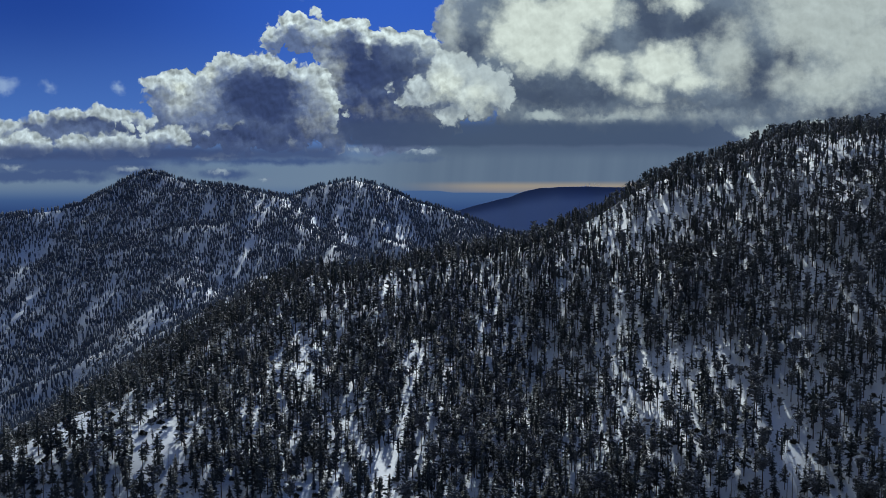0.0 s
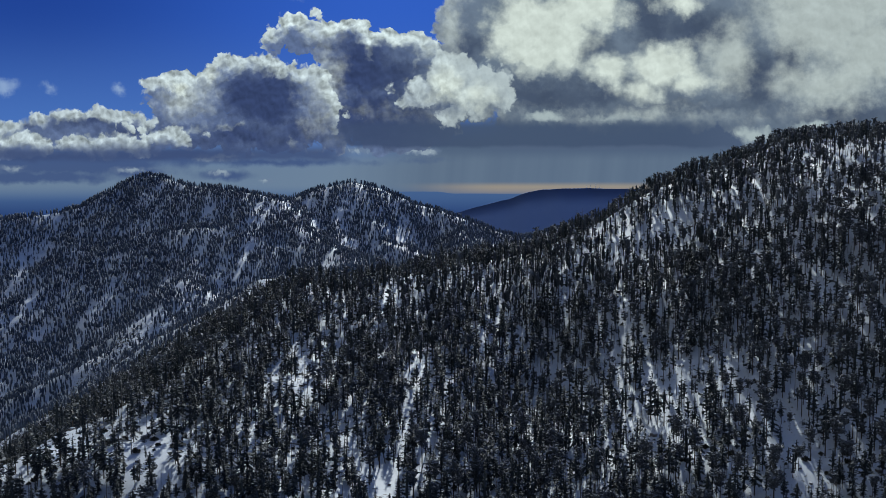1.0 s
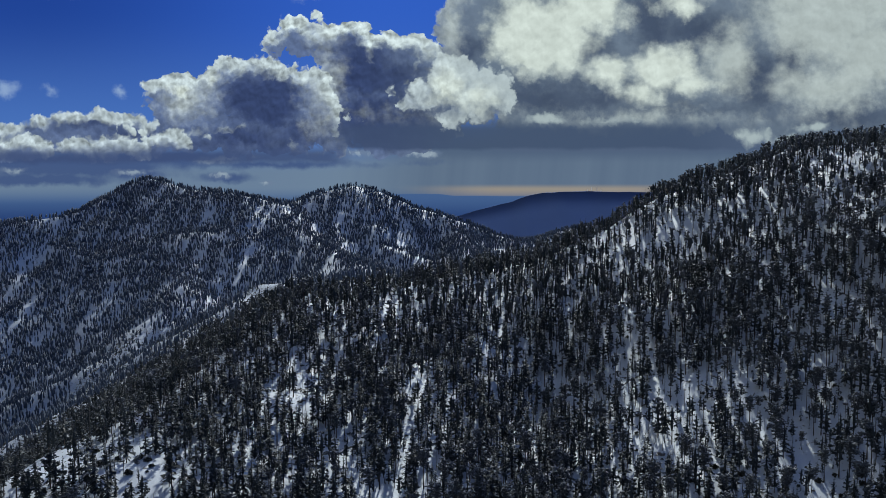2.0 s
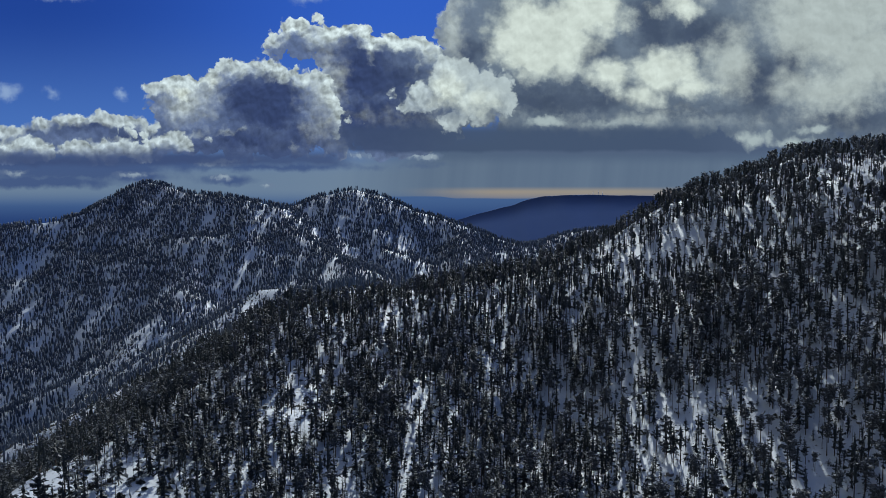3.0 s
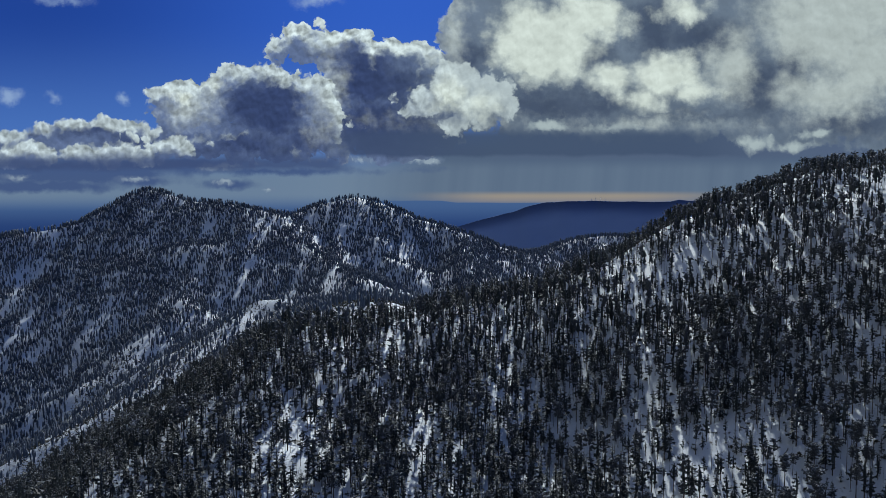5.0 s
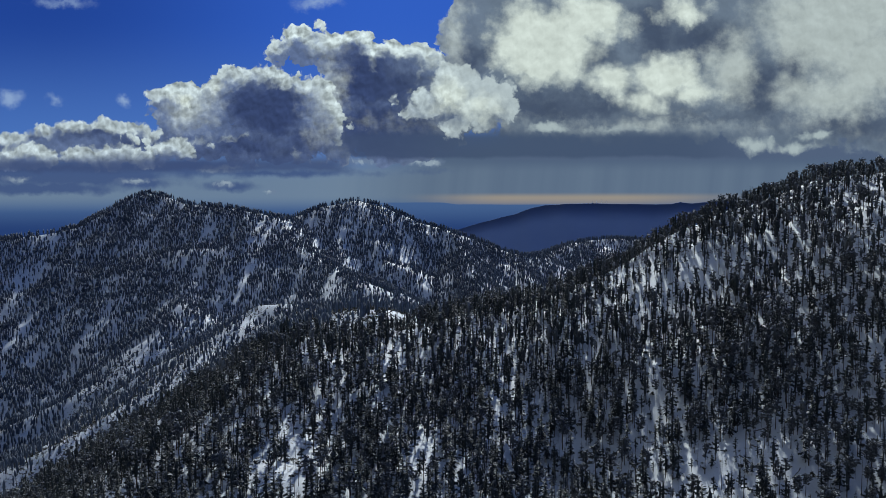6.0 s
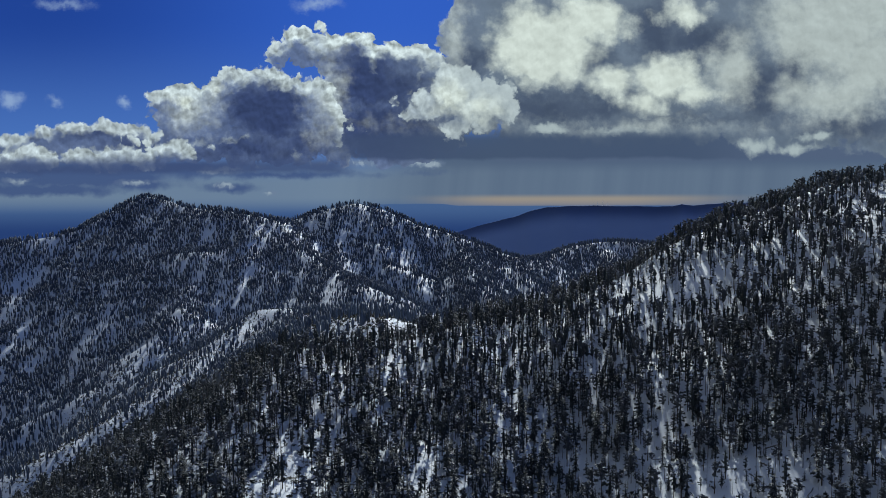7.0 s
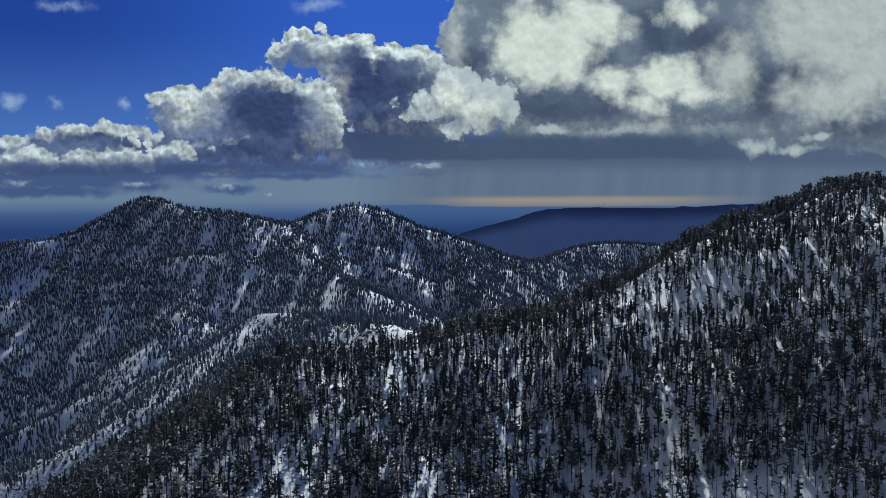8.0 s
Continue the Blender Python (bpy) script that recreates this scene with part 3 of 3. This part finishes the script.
def pine(seed, h, detail, umbrella):
    """A pine: bare lower trunk and a full, rounded crown in uneven layers. umbrella: an old, flat-topped one."""
    rnd = random.Random(seed)
    trunk, at = bent_trunk(rnd, h, h * 0.0145, (3, 4, 6, 3)[detail], 0.03, (1, 3, 5, 1)[detail])
    boughs, crown = [], []
    low = h * (rnd.uniform(0.36, 0.56) if umbrella else rnd.uniform(0.16, 0.42))
    wide = h * (rnd.uniform(0.16, 0.22) if umbrella else rnd.uniform(0.125, 0.185))
    if detail == 0:
        return trunk, None, join([lump(rnd, at, low, h, wide * 0.78, 0.95)])
    count = (0, 15, 40, 9)[detail]
    lean = rnd.uniform(0, 6.28)

    def form(t):
        if umbrella:
            return 0.5 + 0.62 * t if t < 0.75 else 0.97 - 1.9 * (t - 0.75)
        return (0.6 + 0.4 * math.sin(math.pi * t)) * (1 - t ** 3) ** 0.7
    crown.append(heart(rnd, at, low, h, wide, form, (0, 4, 6, 4)[detail], (0, 5, 6, 5)[detail], (0, 0.45, 0.42, 0.7)[detail]))
    for k in range(count):
        t = (k + rnd.random()) / count
        z = low + (h * 0.97 - low) * t
        turn = k * 2.4 + rnd.uniform(-0.8, 0.8)
        reach = wide * max(0.2, form(t)) * rnd.uniform(0.55, 1.15) * (1 + 0.25 * math.cos(turn - lean))
        a = at(z)
        rise = rnd.uniform(-0.3, 0.2) + 0.3 * t
        b = a + Vector((math.cos(turn), math.sin(turn), rise)) * reach
        out = (math.cos(turn) * 0.6, math.sin(turn) * 0.6, 0.15)
        if detail == 2:
            boughs.append(limb(a, b, h * 0.0035))
            crown.append(clump(rnd, a + (b - a) * rnd.uniform(0.45, 0.75), reach * 0.26 + 0.15))
            for _ in range(3):
                c = a + (b - a) * rnd.uniform(0.35, 1.0) + Vector((rnd.gauss(0, 1), rnd.gauss(0, 1), rnd.gauss(0, 0.35))) * reach * 0.16
                crown.append(tuft(rnd, c, out, reach * rnd.uniform(0.32, 0.52) + 0.25, 5, 0.35))
        else:
            if k % 3 == 0:
                crown.append(clump(rnd, a + (b - a) * 0.5, reach * 0.34 + 0.25))
            crown.append(tuft(rnd, a + (b - a) * 0.65, out, reach * rnd.uniform(0.5, 0.75) + 0.4, 6 if detail == 1 else 5, 0.4, 0.34))
    if detail == 2:
        for _ in range(7):     # dead stubs under the crown
            z = rnd.uniform(0.12 * h, low)
            turn = rnd.uniform(0, 6.28)
            boughs.append(limb(at(z), at(z) + Vector((math.cos(turn), math.sin(turn), -0.1)) * wide * rnd.uniform(0.2, 0.5), h * 0.0025))
    return trunk, (join(boughs) if boughs else None), join(crown)


def snag(seed, h, detail):
    """A dead tree: a pale bare trunk with broken, twiggy limbs."""
    rnd = random.Random(seed)
    trunk, at = bent_trunk(rnd, h, h * 0.009, (3, 3, 6, 3)[detail], 0.03, (1, 2, 4, 1)[detail])
    twigs = []
    for k in range((4, 18, 60, 9)[detail]):
        z = h * rnd.uniform(0.25, 0.98)
        turn = rnd.uniform(0, 6.28)
        reach = h * rnd.uniform(0.03, 0.11) * (1.15 - z / h)
        twigs.append(limb(at(z), at(z) + Vector((math.cos(turn), math.sin(turn), rnd.uniform(-0.4, 0.5))) * (reach + 0.2), h * 0.0022))
    return trunk, None, join(twigs)


def bush(seed, size, detail):
    rnd = random.Random(seed)
    crown = []
    for k in range((3, 6, 16, 4)[detail]):
        a = rnd.uniform(0, 6.28)
        p = Vector((math.cos(a), math.sin(a), 0)) * size * rnd.uniform(0, 0.5) + Vector((0, 0, size * rnd.uniform(0.05, 0.5)))
        crown.append(tuft(rnd, p, (0, 0, 0.5), size * rnd.uniform(0.35, 0.55), (4, 6, 12, 4)[detail], 0.8))
    return None, None, join(crown)


KINDS = {
    "fir": (lambda s, h, d: fir(s, h, d), BARK, FIR),
    "pine": (lambda s, h, d: pine(s, h, d, False), BARK, PINE),
    "umbrella_pine": (lambda s, h, d: pine(s, h, d, True), BARK, OLD_PINE),
    "snag": (lambda s, h, d: snag(s, h, d), GREY_BARK, GREY_BARK),
    "bush": (lambda s, h, d: bush(s, h * 0.16, d), BARK, SCRUB),
}
LABELS = {
    "fir": ("slender dark green fir dusted with snow", "tree", "firs on the slope"),
    "pine": ("dark pine with ragged boughs above a bare trunk", "tree", "pines on the slope"),
    "umbrella_pine": ("old flat-topped pine on a tall bare trunk", "tree", "old pines on the slope"),
    "snag": ("dead grey tree with broken twiggy limbs", "dead tree", "dead trees on the slope"),
    "bush": ("low leafless dark scrub standing out of the snow", "bush", "scrub on the slope"),
}
VARIANTS = {k: {d: [KINDS[k][0](31 * n + 7 * d + len(k), 18.0, d) for n in range((10, 8, 7, 8)[d])] for d in (0, 1, 2, 3)} for k in KINDS}


def near_templates():
    made = {}
    for kind, (build, wood, leaf) in KINDS.items():
        made[kind] = []
        for n, (trunk, boughs, crown) in enumerate(VARIANTS[kind][2]):
            root = new(kind, None)
            root.empty_display_size = 0.5
            if trunk:
                p = new("trunk", mesh_of("trunk", np.array(trunk[0], float), np.array(trunk[1], int), wood, smooth=True))
                p.parent = root
            if boughs is not None:
                p = tagged(new("limb", mesh_of("limbs", boughs[0], boughs[1], wood)), kind="stuff")
                p.parent = root
            p = tagged(new("limb" if kind == "snag" else "crown", mesh_of("crown", crown[0], crown[1], leaf)), kind="stuff")
            p.parent = root
            label, category, group = LABELS[kind]
            made[kind].append(tagged(root, label, category, group))
    return made


def scatter(seed, xa, xb, ya, yb, spacing):
    """Jittered places over a rectangle."""
    r = np.random.default_rng(seed)
    nx, ny = int((xb - xa) / spacing), int((yb - ya) / spacing)
    i, j = np.meshgrid(np.arange(nx), np.arange(ny))
    x = xa + (i + r.random(i.shape)) * spacing
    y = ya + (j + r.random(i.shape)) * spacing
    return x.ravel(), y.ravel(), r.random((5, i.size))


# Glades in the wood, low down and higher up, and thickets: (x, y, half width, half depth)
LOW_GLADES = [(-168, 390, 22, 18), (-190, 376, 20, 20), (-200, 410, 14, 14), (-140, 420, 9, 12), (-123, 373, 11, 14), (-95, 462, 6, 12), (-76, 455, 7, 12), (-53, 428, 11, 13), (-15, 495, 7, 16), (133, 482, 5, 14),
              (131, 457, 6, 12), (155, 461, 6, 14), (111, 465, 5, 14), (93, 452, 4, 12), (163, 391, 7, 18), (-86, 385, 8, 12), (187, 515, 8, 14), (222, 517, 6, 12)]
HIGH_GLADES = [(-56, 545, 6, 18), (-40, 615, 7, 18), (-30, 668, 9, 20), (-6, 675, 8, 18), (17, 668, 6, 16), (47, 569, 4, 16), (25, 550, 5, 18), (68, 525, 3, 14), (143, 725, 13, 12),
               (163, 660, 5, 12), (146, 635, 5, 14), (235, 578, 6, 12), (201, 681, 6, 12), (231, 605, 6, 12), (-95, 648, 9, 12), (94, 722, 9, 10)]
GLADES = LOW_GLADES + HIGH_GLADES
THICKETS = [(150, 394, 30, 20), (215, 440, 26, 26), (108, 525, 24, 40), (100, 470, 14, 20), (27, 422, 34, 34), (74, 488, 26, 34), (-84, 558, 18, 36), (82, 564, 26, 30), (-116, 622, 24, 36), (187, 430, 22, 28)]


def grove(x, y):
    """How thick the wood is at a place, 0 to 1: glades and avalanche lanes run down the slope."""
    lanes = value_noise(x * 1.0, y * 0.35, 24)
    open_, thick = 0.0, 0.0
    for gx_, gy_, gw, gh in GLADES:
        open_ = open_ + np.exp(-((x - gx_) / gw) ** 2 - ((y - gy_) / gh) ** 2)
    for gx_, gy_, gw, gh in THICKETS:
        thick = thick + np.exp(-((x - gx_) / gw) ** 2 - ((y - gy_) / gh) ** 2)
    rim = 0.7 * np.exp(-((y - np.interp(x, CREST_X, CREST_Y)) / 18) ** 2)
    return np.clip(0.8 + rim - 0.09 * np.clip((480 - y) / 70, 0, 1) + 0.28 * value_noise(x, y, 60) + 0.34 * lanes - 0.72 * open_ + 0.12 * thick - 0.06 * np.clip((x - 90) / 80, 0, 1) - 0.14 * np.clip((x - 110) / 60, 0, 1) * np.clip((y - 540) / 80, 0, 1), 0.04, 1.1)


def tree_kind(x, y, r):
    mix = np.clip((x - 60) / 200, 0, 1)
    old = 0.13 + 0.3 * mix
    dead = 0.15 + 0.16 * np.clip((-50 - x) / 70, 0, 1) * np.clip((y - 440) / 80, 0, 1)
    old = old * (1 - 0.8 * np.clip((-20 - x) / 50, 0, 1) * np.clip((500 - y) / 60, 0, 1))
    return np.where(r < dead, 3, np.where(r < dead + old, 2, np.where(r < dead + old + 0.36, 1, 0)))


NAMES = ["fir", "pine", "umbrella_pine", "snag", "bush"]
templates = near_templates()
counts = dict.fromkeys(NAMES, 0)
joined = {}     # (kind, detail) -> list of (variant, x, y, z, turn, scale)


def plant(kind, variant, x, y, z, turn, size, detail, sink=0.35):
    joined.setdefault((kind, detail), []).append((variant, x, y, z - sink, turn, size))


# the slope ahead
px, py, pr = scatter(3, -330, 470, 318, 820, 4.25)
wood = grove(px, py)
keep = pr[0] < wood + 0.34 * (pr[4] > 0.4)
small = pr[0] >= wood      # saplings and scrub in the gaps
yc = np.interp(px, CREST_X, CREST_Y)
keep &= (py < yc + 34)
keep &= np.abs(px) < 0.56 * py + 40
px, py, pr, small, yc = px[keep], py[keep], pr[:, keep], small[keep], yc[keep]
pz = ground_at(px, py)
order = np.argsort(py)
for n in order:
    x, y, z = px[n], py[n], pz[n]
    kind = NAMES[int(tree_kind(x, y, pr[1][n]))]
    size = 0.42 + 0.7 * pr[2][n] ** 1.3
    if y > yc[n] - 40 and x > 120:
        size = min(size, 0.5 + 0.4 * pr[2][n])       # shorter on the windy crest
    if small[n]:
        kind, size = ("bush", 0.4 + 0.7 * pr[2][n]) if pr[1][n] < 0.5 else ("fir" if pr[1][n] < 0.85 else "pine", 0.18 + 0.26 * pr[2][n])
    elif pr[4][n] < 0.08:
        kind, size = "bush", 0.5 + pr[2][n] * 0.7
    variant = int(pr[3][n] * 7)
    turn = pr[4][n] * 40
    limit = 290
    if counts[kind] < limit:
        counts[kind] += 1
        if counts[kind] <= 7:
            ob = templates[kind][counts[kind] - 1]
            ob.matrix_basis = pose(x, y, z - 0.3, 0, 0, math.degrees(turn)) @ Matrix.Scale(size, 4)
        else:
            ob = copy_thing(templates[kind][variant], pose(x, y, z - 0.3, 0, 0, math.degrees(turn)))
            ob.scale = (size, size, size * (0.9 + 0.25 * pr[0][n]))
    else:
        plant(kind, int(pr[3][n] * 8), x, y, z, turn, size, 1 if y < 600 else 3)

# the mountains beyond
fx, fy, fr = scatter(5, -1700, 900, 900, 3400, 5.4)
inside = (fx > -0.60 * fy - 30) & (fx < 0.27 * fy + 60) & ((fx < 0.1 * fy) | (fy > 1900))
fx, fy, fr = fx[inside], fy[inside], fr[:, inside]
fz = ground_at(fx, fy)
before = ground_at(fx, fy - 36)       # none on the far sides, but for the crests
low = np.zeros(len(fx), bool)
for k in range(1, 24):                # nor down in the hidden valley floors
    d = 36.0 * k * (1 + k / 8)
    px_, py_ = fx - d * fx / fy, fy - d
    low |= (ground_at(px_, py_) > fz + (210 - fz) * d / fy + 24) & (py_ > 300)
thick = np.clip(0.6 + 0.14 * value_noise(fx, fy, 90) + 0.42 * value_noise(fx, fy * 0.2, 15) + 0.22 * value_noise(fx, fy * 0.35, 40) + 0.1 * np.clip((fz - 20) / 60, 0, 1), 0, 1)
scrubby = (fy < 1850) & (fx > -720)
open_wood = 0.12 * ((fx > -740) & (fx < -60) & (fy > 2000))
knob = np.exp(-((fx + 330) / 90) ** 2 - ((fy - 1745) / 80) ** 2)
keep = (fr[0] < thick + 0.3 * scrubby - open_wood - 0.4 * knob) & (before < fz + 10) & ~low
fx, fy, fz, fr = fx[keep], fy[keep], fz[keep], fr[:, keep]
for n in range(len(fx)):
    kind = NAMES[int(np.searchsorted([0.42, 0.78, 0.84, 0.92, 1.01], fr[1][n]))]
    size = 0.55 + 0.62 * fr[2][n]
    if fy[n] < 1850 and fx[n] > -720 and fr[4][n] < 0.74:
        kind, size = "bush", 1.1 + 1.5 * fr[2][n] ** 2
    plant(kind, int(fr[3][n] * 10), fx[n], fy[n], fz[n], fr[4][n] * 40, size, 0)


def sow(kind, detail, rows):
    """All far trees of a kind as one mesh of trunks and crowns."""
    build, wood, leaf = KINDS[kind]
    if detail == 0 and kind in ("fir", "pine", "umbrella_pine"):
        leaf = RIMED_HAZE      # far trees: light rime, and distance haze put into the needle colour
    verts, faces, mats, base = [], [], [], 0
    table = {}
    for n, (trunk, boughs, crown) in enumerate(VARIANTS[kind][detail]):
        vs, fs, ms = [crown[0]], [crown[1]], [np.ones(len(crown[1]), int)]
        if trunk:
            vs.append(np.array(trunk[0], float))
            fs.append(np.array(trunk[1], int) + len(crown[0]))
            ms.append(np.zeros(len(trunk[1]), int))
        table[n] = np.concatenate(vs), np.concatenate(fs), np.concatenate(ms)
    for variant, x, y, z, turn, size in rows:
        v, f, m = table[variant]
        c, s = math.cos(turn) * size, math.sin(turn) * size
        w = np.empty_like(v)
        w[:, 0], w[:, 1], w[:, 2] = v[:, 0] * c - v[:, 1] * s + x, v[:, 0] * s + v[:, 1] * c + y, v[:, 2] * size + z
        verts.append(w)
        faces.append(f + base)
        mats.append(m)
        base += len(v)
    me = bpy.data.meshes.new(kind + "_wood")
    fast_mesh(me, np.concatenate(verts), np.concatenate(faces))
    me.materials.append(wood)
    me.materials.append(leaf)
    me.polygons.foreach_set("material_index", np.concatenate(mats).astype(np.int32))
    me.update()
    ob = new({"fir": "fir_wood", "pine": "pine_wood", "umbrella_pine": "old_pine_wood", "snag": "dead_wood", "bush": "scrub"}[kind], me)
    where = ("on the far snowy mountains", "on the snowy slope", "on the snowy slope", "below the snowy crest")[detail]
    what = {"fir": "dense dark firs", "pine": "scattered dark pines", "umbrella_pine": "old flat-topped pines", "snag": "grey dead standing trees", "bush": "low dark scrub"}[kind]
    tagged(ob, what + " " + where, "bushes" if kind == "bush" else "forest", kind="stuff")


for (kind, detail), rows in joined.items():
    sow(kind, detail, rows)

# ---- boulders and fallen trunks ----
def boulder_mesh(seed):
    """A weathered block: a subdivided ball cut by planes and pushed about."""
    rnd = random.Random(seed)
    bm = bmesh.new()
    bmesh.ops.create_icosphere(bm, subdivisions=2, radius=1.0)
    cuts = [Vector((rnd.gauss(0, 1), rnd.gauss(0, 1), rnd.gauss(0, 0.8))).normalized() for _ in range(6)]
    for vert in bm.verts:
        for c in cuts:
            over = vert.co.dot(c) - 0.68
            if over > 0:
                vert.co -= c * over * 0.9
        vert.co *= 1 + 0.12 * noise.noise(vert.co * 2.3 + Vector((seed, 0, 0)))
        vert.co.z *= 0.72
    me = bpy.data.meshes.new("boulder")
    bm.to_mesh(me)
    bm.free()
    me.materials.append(ROCK)
    return me


def log_mesh(seed):
    """A fallen trunk with broken stubs."""
    rnd = random.Random(seed)
    v, f = tube([(0.3 * math.sin(k), 0.12 * math.cos(2 * k), k * 1.9) for k in range(6)], [0.34, 0.31, 0.28, 0.24, 0.19, 0.1], 6)
    pieces = [(v, f)]
    for k in range(9):
        z = rnd.uniform(2, 9)
        a = rnd.uniform(0, 6.28)
        pieces.append(limb((0, 0, z), (math.cos(a) * rnd.uniform(0.5, 1.3), math.sin(a) * 0.9, z + rnd.uniform(0.1, 0.6)), 0.06))
    v, f = join(pieces)
    return mesh_of("fallen_trunk", v[:, [2, 0, 1]], f, GREY_BARK)


rng = np.random.default_rng(21)
rocks = [boulder_mesh(k) for k in range(5)]
count = 0
while count < 120:
    x, y = rng.uniform(-190, 300), rng.uniform(350, 720)
    if abs(x) > 0.53 * y or y > np.interp(x, CREST_X, CREST_Y):
        continue
    size = 0.5 + 1.7 * rng.random() ** 2.5
    ob = new("boulder", rocks[count % 5])
    ob.matrix_basis = pose(x, y, float(ground_at(x, y)) + 0.1 * size, 0, 0, rng.uniform(0, 360)) @ Matrix.Scale(size, 4)
    tagged(ob, "grey granite boulder capped with snow", "rock", "boulders on the slope")
    count += 1
trunks = [log_mesh(k) for k in range(3)]
count = 0
while count < 60:
    x, y = rng.uniform(-180, 280), rng.uniform(350, 680)
    if abs(x) > 0.53 * y or y > np.interp(x, CREST_X, CREST_Y):
        continue
    turn = rng.uniform(0, 360)
    end = 9.5 * np.array([math.cos(radians(turn)), math.sin(radians(turn))])
    z0, z1 = float(ground_at(x, y)), float(ground_at(x + end[0], y + end[1]))
    ob = new("fallen_trunk", trunks[count % 3])
    ob.matrix_basis = pose(x, y, z0 + 0.15, 0, -math.degrees(math.atan2(z1 - z0, 9.5)), turn) @ Matrix.Scale(rng.uniform(0.6, 1.0), 4)
    tagged(ob, "grey fallen dead trunk lying in the snow", "log", "fallen trunks on the slope")
    count += 1

# ---- masts on the far range ----
def radio_mast(x, y, z, h):
    root = new("radio_mast")
    root.matrix_basis = pose(x, y, z)
    v, f = tube([(0, 0, 0), (0, 0, h * 0.7), (0, 0, h)], [1.3, 0.9, 0.35], 4)
    new("pole", mesh_of("pole", v, f, STEEL)).parent = root
    v, f = tube([(0, 0, h * 0.62), (0, 0, h * 0.66), (0, 0, h * 0.70)], [1.6, 2.2, 1.6], 6)
    new("platform", mesh_of("platform", v, f, STEEL)).parent = root
    tagged(root, "thin dark steel radio mast on a far ridge", "mast", "masts on the far range")


for x, h in ((770, 22), (792, 32), (820, 36), (842, 26)):
    radio_mast(x, 4606, 86, h)
